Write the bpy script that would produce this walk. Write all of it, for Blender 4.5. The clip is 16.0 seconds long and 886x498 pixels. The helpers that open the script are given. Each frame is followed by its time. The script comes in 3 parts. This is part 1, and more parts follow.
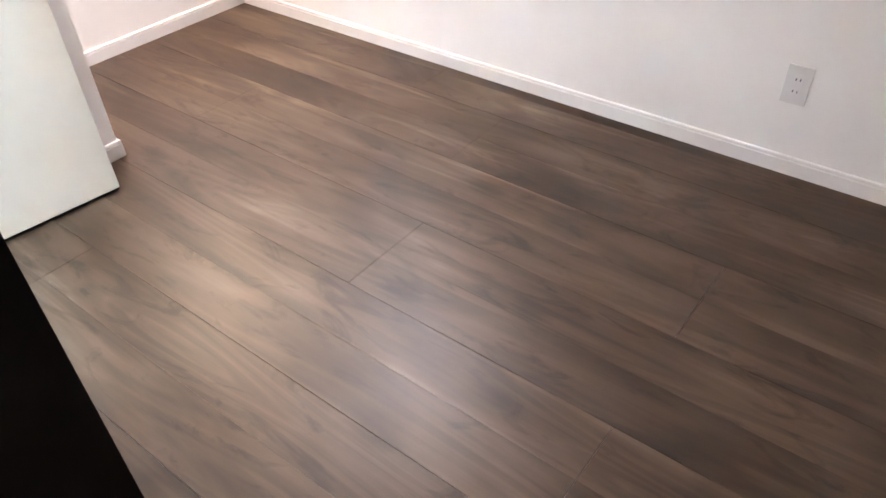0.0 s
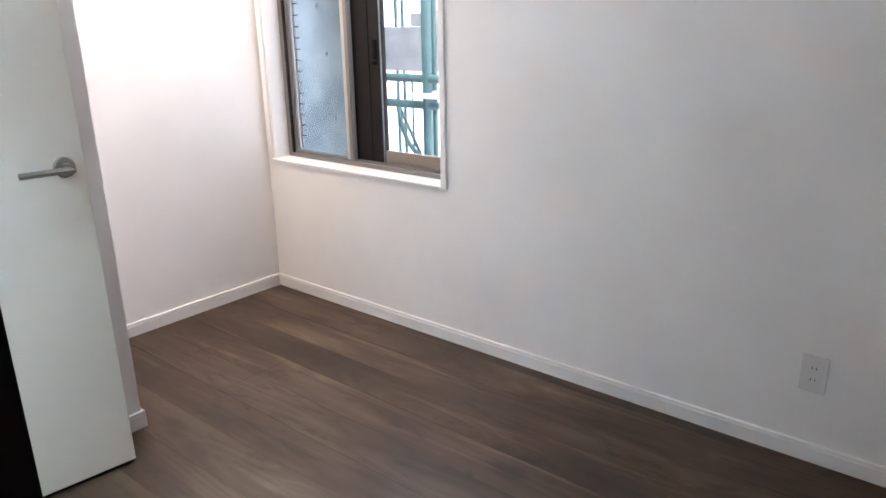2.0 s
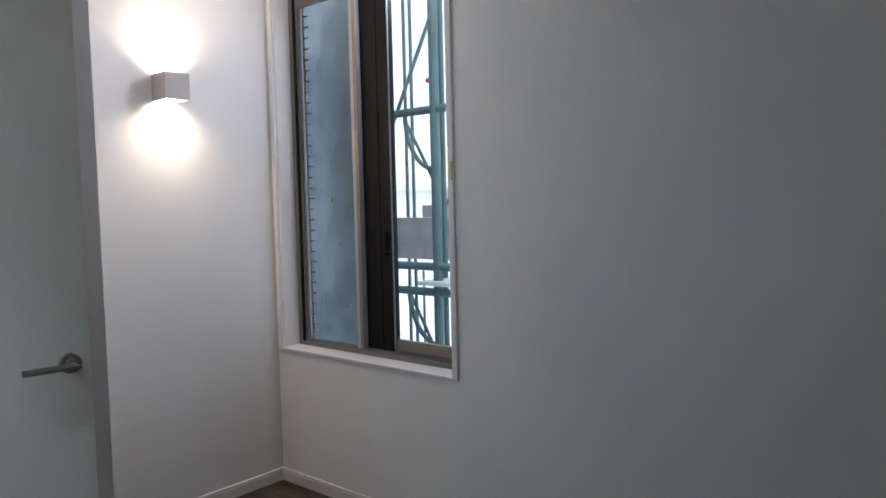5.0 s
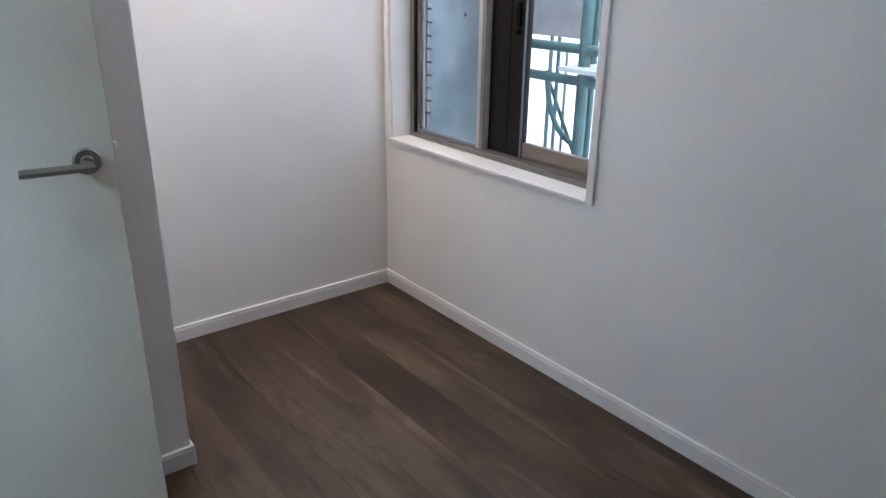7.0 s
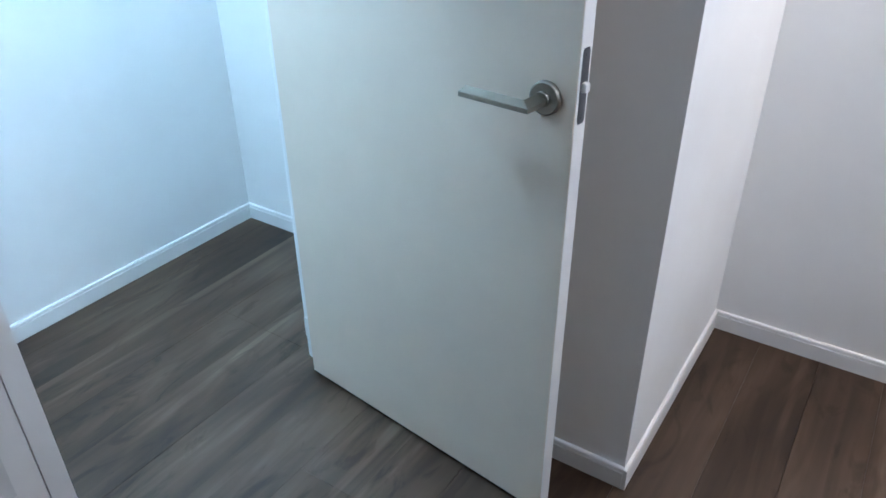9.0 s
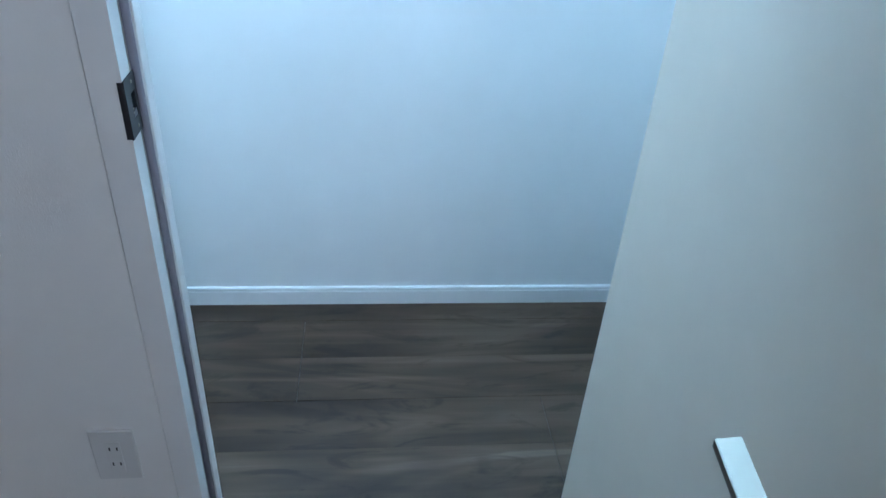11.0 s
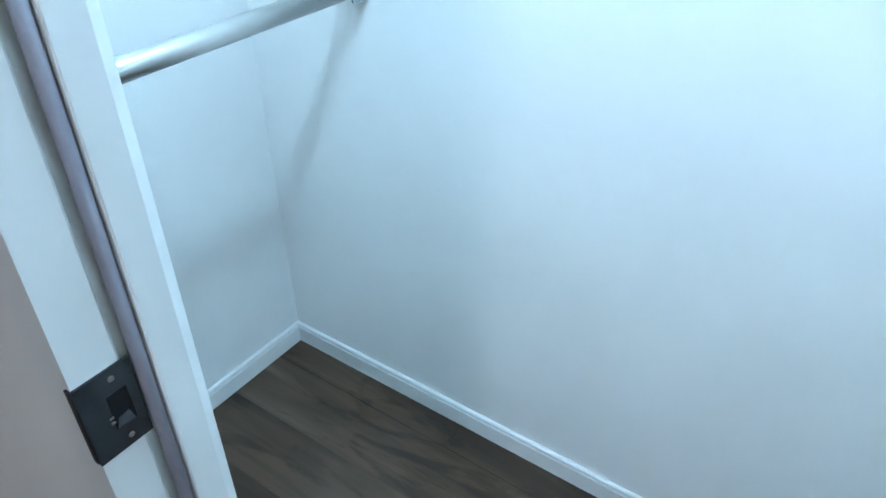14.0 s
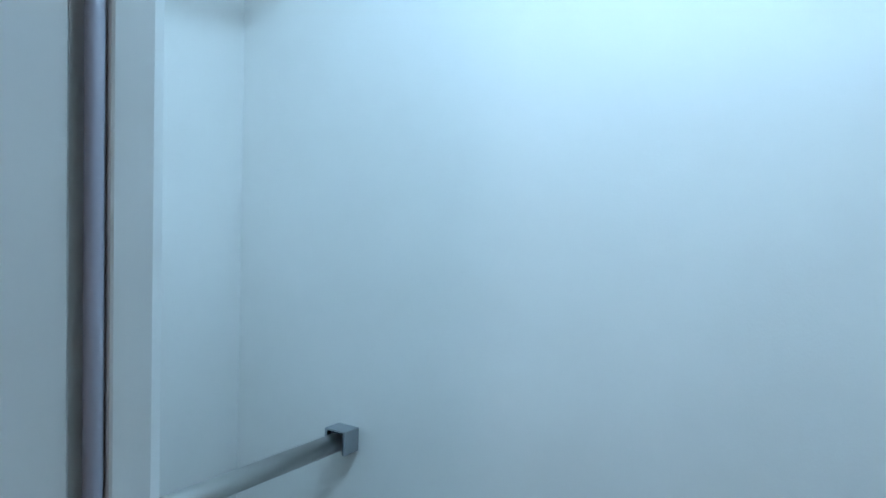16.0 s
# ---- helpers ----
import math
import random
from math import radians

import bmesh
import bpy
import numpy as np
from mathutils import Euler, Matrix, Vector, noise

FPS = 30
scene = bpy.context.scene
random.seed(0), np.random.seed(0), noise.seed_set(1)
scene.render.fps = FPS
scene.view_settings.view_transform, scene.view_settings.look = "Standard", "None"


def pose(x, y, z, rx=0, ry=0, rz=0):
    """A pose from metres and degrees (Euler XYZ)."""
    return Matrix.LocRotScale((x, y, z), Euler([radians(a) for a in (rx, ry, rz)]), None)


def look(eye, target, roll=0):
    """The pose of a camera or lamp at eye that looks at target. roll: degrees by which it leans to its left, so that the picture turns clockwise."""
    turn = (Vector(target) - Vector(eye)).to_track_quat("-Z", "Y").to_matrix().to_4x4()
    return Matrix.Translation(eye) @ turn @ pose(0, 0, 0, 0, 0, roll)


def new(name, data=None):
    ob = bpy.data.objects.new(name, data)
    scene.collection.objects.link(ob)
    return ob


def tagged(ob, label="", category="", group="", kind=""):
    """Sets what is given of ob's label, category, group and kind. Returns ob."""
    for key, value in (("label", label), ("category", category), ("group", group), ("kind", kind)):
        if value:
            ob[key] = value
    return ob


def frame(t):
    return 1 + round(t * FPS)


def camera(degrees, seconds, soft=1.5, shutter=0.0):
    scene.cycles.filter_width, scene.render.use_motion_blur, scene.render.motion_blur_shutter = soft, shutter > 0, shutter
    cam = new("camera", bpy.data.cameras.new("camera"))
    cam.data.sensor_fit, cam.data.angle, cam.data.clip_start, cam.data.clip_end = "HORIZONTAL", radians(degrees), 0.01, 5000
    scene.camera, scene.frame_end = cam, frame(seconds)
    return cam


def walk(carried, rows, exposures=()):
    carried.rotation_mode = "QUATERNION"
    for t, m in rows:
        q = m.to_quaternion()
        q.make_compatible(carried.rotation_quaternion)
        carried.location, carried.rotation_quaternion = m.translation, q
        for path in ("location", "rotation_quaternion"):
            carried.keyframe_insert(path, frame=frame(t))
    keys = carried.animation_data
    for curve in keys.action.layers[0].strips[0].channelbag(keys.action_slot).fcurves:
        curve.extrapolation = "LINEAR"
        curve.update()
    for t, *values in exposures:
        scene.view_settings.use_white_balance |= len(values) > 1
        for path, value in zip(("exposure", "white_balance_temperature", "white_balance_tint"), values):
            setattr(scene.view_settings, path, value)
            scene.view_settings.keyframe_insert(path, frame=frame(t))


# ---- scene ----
SKY, SCONCE_W, CLOSET_GLOW, WINDOW_W = 0.12, 0.80, 205.0, 5.3
cam = camera(63.3, 16.0, soft=1.5)
walk(cam, [
    (0, look((-1.1562, -0.5110, 1.2731), (-0.5595, -0.0302, 0.6306), -2.10)),
    (0.5, look((-1.1662, -0.5241, 1.2609), (-0.5390, 0.0035, 0.6879), -2.28)),
    (1, look((-1.1782, -0.5205, 1.2680), (-0.5097, 0.0440, 0.7838), -1.88)),
    (1.5, look((-1.1873, -0.5212, 1.2823), (-0.4830, 0.0745, 0.8960), -1.48)),
    (2, look((-1.1882, -0.5241, 1.2893), (-0.4573, 0.0849, 0.9811), -1.07)),
    (2.5, look((-1.1868, -0.5264, 1.2933), (-0.4419, 0.0972, 1.0563), -1.22)),
    (3, look((-1.1913, -0.5223, 1.3050), (-0.4256, 0.1019, 1.1502), -0.55)),
    (3.5, look((-1.1944, -0.5248, 1.3136), (-0.4206, 0.1031, 1.2302), -0.59)),
    (3.7, look((-1.1913, -0.5269, 1.3098), (-0.4173, 0.1037, 1.2524), -0.69)),
    (5.8, look((-1.0719, -0.3943, 1.3428), (-0.3271, 0.2683, 1.2644), -1.77)),
    (6, look((-1.0226, -0.3481, 1.3485), (-0.2874, 0.3186, 1.2262), -0.98)),
    (6.5, look((-0.9002, -0.2273, 1.3290), (-0.1951, 0.4239, 1.0486), -2.14)),
    (6.7, look((-0.8310, -0.1770, 1.3120), (-0.1447, 0.4783, 0.9964), 0.10)),
    (7, look((-0.6944, -0.1196, 1.3033), (-0.1172, 0.6110, 0.9384), 0.82)),
    (7.2, look((-0.5860, -0.1000, 1.2970), (-0.1163, 0.6973, 0.9179), 1.70)),
    (7.5, look((-0.4720, -0.0074, 1.3147), (-0.1739, 0.8434, 0.8820), 1.27)),
    (8, look((-0.2746, 0.1263, 1.2984), (-0.1805, 1.0064, 0.8330), 2.64)),
    (8.5, look((-0.0710, 0.2950, 1.2910), (-0.2725, 1.1375, 0.7915), -0.10)),
    (9, look((0.0790, 0.4550, 1.3000), (-0.3984, 1.1684, 0.7871), -0.50)),
    (9.3, look((0.1208, 0.5637, 1.2945), (-0.4750, 1.1891, 0.7921), 0.97)),
    (9.5, look((0.1270, 0.6620, 1.2950), (-0.5185, 1.2470, 0.8040), 2.10)),
    (9.8, look((0.1175, 0.8118, 1.2970), (-0.6162, 1.2940, 0.8209), 0.60)),
    (10, look((0.0910, 0.8910, 1.2980), (-0.6928, 1.3004, 0.8311), 0.70)),
    (10.2, look((0.0510, 0.9750, 1.2990), (-0.7710, 1.2945, 0.8275), 0.70)),
    (12.3, look((-0.6510, 1.1910, 1.3500), (-1.4114, 1.0305, 0.7206), 7.00)),
    (12.5, look((-0.7200, 1.1940, 1.3490), (-1.4575, 0.9655, 0.7135), 6.80)),
    (13, look((-0.8270, 1.2140, 1.3410), (-1.4945, 0.8760, 0.6775), 3.70)),
    (13.5, look((-0.8890, 1.2290, 1.3340), (-1.5154, 0.8255, 0.6671), 1.30)),
    (14, look((-0.9020, 1.2460, 1.3460), (-1.5690, 0.7770, 0.7670), -0.40)),
    (14.5, look((-0.9010, 1.2500, 1.3500), (-1.6180, 0.7385, 0.8765), -1.10)),
    (15, look((-0.8890, 1.2570, 1.4120), (-1.6445, 0.7180, 1.0395), 0.90)),
    (15.5, look((-0.8690, 1.2260, 1.4370), (-1.6757, 0.6829, 1.2040), 1.50)),
    (16, look((-0.8500, 1.2320, 1.4310), (-1.6920, 0.6955, 1.3740), 1.90)),
], exposures=[(0, 3.73, 7000, 26), (1.0, 3.53, 6800, 24), (2.0, 2.63, 6500, 21), (2.7, 2.13, 6300, 19), (3.2, 1.61, 6200, 18), (3.7, 1.21, 6100, 17), (5.8, 0.98, 6050, 16), (6.0, 0.98, 6000, 16), (6.7, 1.62, 6000, 16), (7.0, 1.84, 6000, 17), (8.0, 1.93, 5840, 17), (8.5, 2.17, 5700, 15), (9.0, 2.06, 5630, 14), (9.6, 1.70, 5320, 12), (10.2, 1.49, 5280, 12), (12.3, 1.52, 5650, 11), (13.0, 1.57, 5750, 11), (14.0, 1.59, 5850, 11), (14.5, 1.27, 5900, 11), (15.0, 0.92, 5950, 11), (16.0, 0.13, 5900, 11)])

# ---- world and light ----
world = bpy.data.worlds.new("sky")
scene.world = world
world.use_nodes = True
wn = world.node_tree.nodes
sky = wn.new("ShaderNodeTexSky")
sky.sky_type, sky.sun_disc = "NISHITA", False
sky.sun_elevation, sky.sun_rotation = radians(38), radians(150)
# overcast: the clear sky washed out with pale cloud
cloud = wn.new("ShaderNodeMixRGB")
cloud.inputs[0].default_value, cloud.inputs[2].default_value = 0.6, (6.3, 6.8, 7.2, 1)
world.node_tree.links.new(sky.outputs[0], cloud.inputs[1])
world.node_tree.links.new(cloud.outputs[0], wn["Background"].inputs[0])
wn["Background"].inputs[1].default_value = SKY
sun = new("sun", bpy.data.lights.new("sun", "SUN"))
sun.data.energy, sun.data.angle, sun.data.color = 1.0, radians(12), (1.0, 0.95, 0.88)
sun.matrix_world = look((0, 0, 6), (0.4, 0.35, 6 - 0.8))


def area(name, m, size, power, colour, spread=180, shape="DISK"):
    lamp = bpy.data.lights.new(name, "AREA")
    lamp.shape, lamp.size, lamp.energy, lamp.color, lamp.spread = shape, size, power, colour, radians(spread)
    ob = new(name, lamp)
    ob.matrix_world = m
    return ob


# ---- plan (metres) ----
XC, YB = 0.932, 2.33            # window wall, far wall
XCOL, YCOL = -0.2125, 1.610      # corner of the boxed-out closet end
XE, TE = -1.0365, 0.0905         # wall with the closet door, and its thickness
YJ, YH = 0.847, 1.575           # strike jamb and hinge jamb of the closet
XA, YN, YF = -1.887, 0.070, 2.071  # closet: back wall, near end, far end
YS = -0.93                      # wall behind the entry
YD = -0.010                     # jamb edge of the entry
ZC, ZK = 2.38, 2.27             # ceilings of room and closet
ZD = 2.0                        # door head


# ---- materials ----
def mat(name, rough=0.5, metal=0.0):
    m = bpy.data.materials.new(name)
    m.use_nodes = True
    t = m.node_tree
    b = t.nodes["Principled BSDF"]
    b.inputs["Roughness"].default_value, b.inputs["Metallic"].default_value = rough, metal
    return m, t, b


def node(t, kind, **values):
    n = t.nodes.new(kind)
    for key, value in values.items():
        n.inputs[key.replace("_", " ")].default_value = value
    return n


def ramp(t, stops):
    r = t.nodes.new("ShaderNodeValToRGB")
    e = r.color_ramp.elements
    for n, (at, colour) in enumerate(stops):
        p = e[n] if n < 2 else e.new(at)
        p.position, p.color = at, (*colour, 1)
    return r


def coords(t, scale=(1, 1, 1), kind="Object"):
    c = t.nodes.new("ShaderNodeTexCoord")
    m = node(t, "ShaderNodeMapping", Scale=scale)
    t.links.new(c.outputs[kind], m.inputs[0])
    return m


def bump(t, b, height, strength, distance):
    n = node(t, "ShaderNodeBump", Strength=strength, Distance=distance)
    t.links.new(height, n.inputs["Height"])
    t.links.new(n.outputs[0], b.inputs["Normal"])


def world_coords(t, scale=(1, 1, 1)):
    c = t.nodes.new("ShaderNodeNewGeometry")
    m = node(t, "ShaderNodeMapping", Scale=scale)
    t.links.new(c.outputs["Position"], m.inputs[0])
    return m


def plain(name, colour, rough=0.5, metal=0.0, vary=0.06, size=6.0, relief=0.0, relief_size=200.0):
    m, t, b = mat(name, rough, metal)
    at = world_coords(t)
    n = node(t, "ShaderNodeTexNoise", Scale=size, Detail=5.0, Roughness=0.6)
    t.links.new(at.outputs[0], n.inputs["Vector"])
    r = ramp(t, [(0.3, [c * (1 - vary) for c in colour]), (0.7, [min(1, c * (1 + vary)) for c in colour])])
    t.links.new(n.outputs["Fac"], r.inputs[0])
    t.links.new(r.outputs[0], b.inputs["Base Color"])
    rr = node(t, "ShaderNodeMapRange", To_Min=rough * 0.85, To_Max=min(1, rough * 1.15))
    t.links.new(n.outputs["Fac"], rr.inputs[0])
    t.links.new(rr.outputs[0], b.inputs["Roughness"])
    if relief:
        g = node(t, "ShaderNodeTexNoise", Scale=relief_size, Detail=3.0)
        t.links.new(at.outputs[0], g.inputs["Vector"])
        bump(t, b, g.outputs["Fac"], relief, 0.001)
    return m


def wallpaper():
    """White vinyl wallpaper with a fine woven relief."""
    m, t, b = mat("wallpaper", 0.62)
    at = world_coords(t)
    n = node(t, "ShaderNodeTexNoise", Scale=2.2, Detail=4.0, Roughness=0.55)
    t.links.new(at.outputs[0], n.inputs["Vector"])
    r = ramp(t, [(0.3, (0.805, 0.79, 0.765)), (0.7, (0.86, 0.848, 0.828))])
    t.links.new(n.outputs["Fac"], r.inputs[0])
    t.links.new(r.outputs[0], b.inputs["Base Color"])
    fine = node(t, "ShaderNodeTexNoise", Scale=260.0, Detail=3.0)
    cloth = node(t, "ShaderNodeMapping", Scale=(520, 520, 160))
    weave = node(t, "ShaderNodeTexNoise", Scale=1.0, Detail=1.0)
    t.links.new(at.outputs[0], fine.inputs["Vector"])
    t.links.new(at.outputs[0], cloth.inputs[0])
    t.links.new(cloth.outputs[0], weave.inputs["Vector"])
    add = t.nodes.new("ShaderNodeMath")
    add.operation = "ADD"
    t.links.new(fine.outputs["Fac"], add.inputs[0])
    t.links.new(weave.outputs["Fac"], add.inputs[1])
    bump(t, b, add.outputs[0], 0.16, 0.0010)
    return m


def wood_floor():
    """Greyed walnut flooring: one tone a stave, streaks along y, knots, pale sapwood."""
    m, t, b = mat("wood_floor", 0.34)
    geo = t.nodes.new("ShaderNodeNewGeometry")
    isl = geo.outputs["Random Per Island"]
    shift = t.nodes.new("ShaderNodeVectorMath")
    shift.operation = "MULTIPLY_ADD"
    mix3 = t.nodes.new("ShaderNodeCombineXYZ")
    t.links.new(isl, mix3.inputs[0])
    t.links.new(isl, mix3.inputs[1])
    t.links.new(mix3.outputs[0], shift.inputs[0])
    shift.inputs[1].default_value = (37.0, 53.0, 0)
    t.links.new(geo.outputs["Position"], shift.inputs[2])

    def noise_at(scale, detail, rough, warp):
        mp = node(t, "ShaderNodeMapping", Scale=scale)
        t.links.new(shift.outputs[0], mp.inputs[0])
        n = node(t, "ShaderNodeTexNoise", Scale=1.0, Detail=detail, Roughness=rough, Distortion=warp)
        t.links.new(mp.outputs[0], n.inputs["Vector"])
        return n.outputs["Fac"]

    def math_node(op, a, c):
        n = t.nodes.new("ShaderNodeMath")
        n.operation = op
        for k, v in enumerate((a, c)):
            if isinstance(v, float):
                n.inputs[k].default_value = v
            else:
                t.links.new(v, n.inputs[k])
        return n.outputs[0]

    def lines_of(height, count, wobble):
        """Contour lines of a smooth field: the growth rings cut by the board's face."""
        k = math_node("ADD", math_node("MULTIPLY", height, count), math_node("MULTIPLY", wobble, 2.0))
        return math_node("SINE", k, 0.0)

    rings = noise_at((4.6, 0.62, 1), 1.5, 0.45, 0.35)
    broad = noise_at((5.2, 1.1, 1), 3.0, 0.50, 0.8)
    patch = noise_at((2.6, 1.7, 1), 2.0, 0.5, 0.6)
    streak = noise_at((34.0, 1.3, 1), 4.0, 0.60, 0.8)
    sap = noise_at((10.0, 0.55, 1), 2.0, 0.5, 0.7)
    grain = noise_at((280.0, 8.0, 1), 3.0, 0.6, 0.3)
    tone = math_node("ADD", math_node("MULTIPLY", math_node("SUBTRACT", broad, 0.5), 0.57), 0.515)
    tone = math_node("ADD", tone, math_node("MULTIPLY", math_node("SUBTRACT", patch, 0.5), 0.34))
    tone = math_node("ADD", tone, math_node("MULTIPLY", math_node("SUBTRACT", isl, 0.5), 0.13))
    tone = math_node("ADD", tone, math_node("MULTIPLY", lines_of(rings, 75.0, streak), 0.027))
    tone = math_node("ADD", tone, math_node("MULTIPLY", lines_of(rings, 190.0, streak), 0.010))
    tone = math_node("ADD", tone, math_node("MULTIPLY", math_node("SUBTRACT", streak, 0.5), 0.16))
    tone = math_node("ADD", tone, math_node("MULTIPLY", math_node("SUBTRACT", grain, 0.5), 0.05))
    pale = node(t, "ShaderNodeMapRange", From_Min=0.60, From_Max=0.66, To_Min=0.0, To_Max=0.11)
    t.links.new(sap, pale.inputs[0])
    tone = math_node("ADD", tone, pale.outputs[0])
    mp = node(t, "ShaderNodeMapping", Scale=(4.0, 1.9, 1))
    t.links.new(shift.outputs[0], mp.inputs[0])
    knot = node(t, "ShaderNodeTexVoronoi", Scale=1.0)
    t.links.new(mp.outputs[0], knot.inputs["Vector"])
    dark = node(t, "ShaderNodeMapRange", From_Min=0.02, From_Max=0.16, To_Min=0.16, To_Max=0.0)
    t.links.new(math_node("ADD", knot.outputs["Distance"], math_node("MULTIPLY", math_node("SUBTRACT", streak, 0.5), 0.16)), dark.inputs[0])
    tone = math_node("SUBTRACT", tone, dark.outputs[0])
    smudge = noise_at((11.0, 3.4, 1), 4.0, 0.6, 1.6)
    sm = node(t, "ShaderNodeMapRange", From_Min=0.56, From_Max=0.68, To_Min=0.0, To_Max=0.12)
    t.links.new(smudge, sm.inputs[0])
    tone = math_node("SUBTRACT", tone, sm.outputs[0])
    r = ramp(t, FLOOR_TONES)
    t.links.new(tone, r.inputs[0])
    t.links.new(r.outputs[0], b.inputs["Base Color"])
    b.inputs["Specular IOR Level"].default_value = 0.42
    rr = node(t, "ShaderNodeMapRange", To_Min=0.33, To_Max=0.46)
    t.links.new(streak, rr.inputs[0])
    t.links.new(rr.outputs[0], b.inputs["Roughness"])
    bump(t, b, grain, 0.12, 0.0008)
    return m


def glass():
    m, t, b = mat("window_glass", 0.0)
    b.inputs["Transmission Weight"].default_value, b.inputs["IOR"].default_value = 1.0, 1.45
    b.inputs["Base Color"].default_value = (0.93, 0.97, 0.98, 1)
    return m


def concrete():
    m, t, b = mat("concrete", 0.85)
    at = world_coords(t)
    big = node(t, "ShaderNodeTexNoise", Scale=2.6, Detail=8.0, Roughness=0.65)
    t.links.new(at.outputs[0], big.inputs["Vector"])
    r = ramp(t, [(0.36, (0.058, 0.092, 0.110)), (0.50, (0.112, 0.158, 0.182)), (0.64, (0.205, 0.262, 0.290))])
    t.links.new(big.outputs["Fac"], r.inputs[0])
    t.links.new(r.outputs[0], b.inputs["Base Color"])
    bump(t, b, big.outputs["Fac"], 0.3, 0.01)
    return m


def brushed(name, colour, rough, along):
    m, t, b = mat(name, rough, 1.0)
    at = coords(t, along)
    n = node(t, "ShaderNodeTexNoise", Scale=1.0, Detail=3.0)
    t.links.new(at.outputs[0], n.inputs["Vector"])
    r = ramp(t, [(0.3, [c * 0.95 for c in colour]), (0.7, [min(1, c * 1.04) for c in colour])])
    t.links.new(n.outputs["Fac"], r.inputs[0])
    t.links.new(r.outputs[0], b.inputs["Base Color"])
    rr = node(t, "ShaderNodeMapRange", To_Min=rough * 0.92, To_Max=rough * 1.1)
    t.links.new(n.outputs["Fac"], rr.inputs[0])
    t.links.new(rr.outputs[0], b.inputs["Roughness"])
    return m


def glowing(name, colour, strength):
    m, t, b = mat(name, 0.5)
    b.inputs["Emission Color"].default_value, b.inputs["Emission Strength"].default_value = (*colour, 1), strength
    b.inputs["Base Color"].default_value = (0.9, 0.9, 0.9, 1)
    return m


FLOOR_TONES = [(0.30, (0.0202, 0.0098, 0.0045)), (0.42, (0.0369, 0.0200, 0.0105)), (0.52, (0.0621, 0.0367, 0.0213)), (0.62, (0.0957, 0.0617, 0.0389)), (0.76, (0.1638, 0.1172, 0.0810))]
PAPER = wallpaper()
CEILING = plain("ceiling_paper", (0.82, 0.81, 0.80), 0.7, relief=0.15)
DOORTONE = (0.745, 0.642, 0.53)
TRIM = plain("white_trim", (0.80, 0.79, 0.775), 0.38, vary=0.02)
DOORPAINT = plain("door_sheet", DOORTONE, 0.42, vary=0.025, relief=0.05)
WOOD = wood_floor()
SUBFLOOR = plain("floor_joint", (0.050, 0.034, 0.024), 0.8)
GLASS = glass()
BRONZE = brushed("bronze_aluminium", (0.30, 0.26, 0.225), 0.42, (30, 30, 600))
# near-black bronze: the unlit depth between the sashes is put into the colour
SHADEBRONZE = plain("shaded_bronze_aluminium", (0.010, 0.0078, 0.0070), 0.5, 0.0, vary=0.2)
SHADEBRONZE.node_tree.nodes["Principled BSDF"].inputs["Specular IOR Level"].default_value = 0.18
NICKEL = brushed("satin_nickel", (0.31, 0.288, 0.245), 0.40, (25, 25, 25))
CHROME = brushed("polished_steel", (0.58, 0.58, 0.57), 0.29, (10, 40, 40))
PLATE = plain("grey_plate", (0.05, 0.05, 0.054), 0.42, 0.6, vary=0.12, size=60)
LATCHMETAL = plain("latch_metal", (0.17, 0.17, 0.19), 0.38, 0.9, vary=0.12, size=80)
# black parts; also paints the shade of holes and the door gap
BLACK = plain("black_parts_and_shade", (0.010, 0.010, 0.011), 0.9)
BLACK.node_tree.nodes["Principled BSDF"].inputs["Specular IOR Level"].default_value = 0.1
GASKET = plain("grey_gasket", (0.27, 0.255, 0.30), 0.5, vary=0.05)
PALEALU = plain("pale_aluminium", (0.46, 0.48, 0.48), 0.4, 0.4, vary=0.08)
GREYALU = plain("grey_aluminium", (0.34, 0.37, 0.40), 0.45, 0.5, vary=0.1)
NYLON = plain("white_nylon", (0.78, 0.78, 0.77), 0.35)
PLASTIC = plain("outlet_plastic", (0.70, 0.69, 0.672), 0.32, vary=0.02)
DARKWOOD = plain("dark_door_frame", (0.0045, 0.0028, 0.0026), 0.6, vary=0.25, size=14)
DARKWOOD.node_tree.nodes["Principled BSDF"].inputs["Specular IOR Level"].default_value = 0.08
SCONCE = plain("sconce_paint", (0.42, 0.40, 0.38), 0.5)
CONCRETE = concrete()
PLUG = plain("tie_plug", (0.035, 0.052, 0.062), 0.9, vary=0.2)
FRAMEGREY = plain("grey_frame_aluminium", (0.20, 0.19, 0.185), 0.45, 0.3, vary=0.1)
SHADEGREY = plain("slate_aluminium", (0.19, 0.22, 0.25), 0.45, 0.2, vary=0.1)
GREEN = plain("green_steel", (0.050, 0.125, 0.130), 0.6, 0.0, vary=0.3, size=18)
BOARD = plain("grey_board", (0.50, 0.48, 0.485), 0.7, vary=0.2, size=10)
SNOWY = plain("pale_plate", (0.70, 0.75, 0.76), 0.5)
GROUND = plain("pale_ground", (0.78, 0.79, 0.80), 0.9, vary=0.2, size=0.6)
FACADE = plain("far_facade", (0.72, 0.73, 0.73), 0.8, vary=0.15, size=0.8)


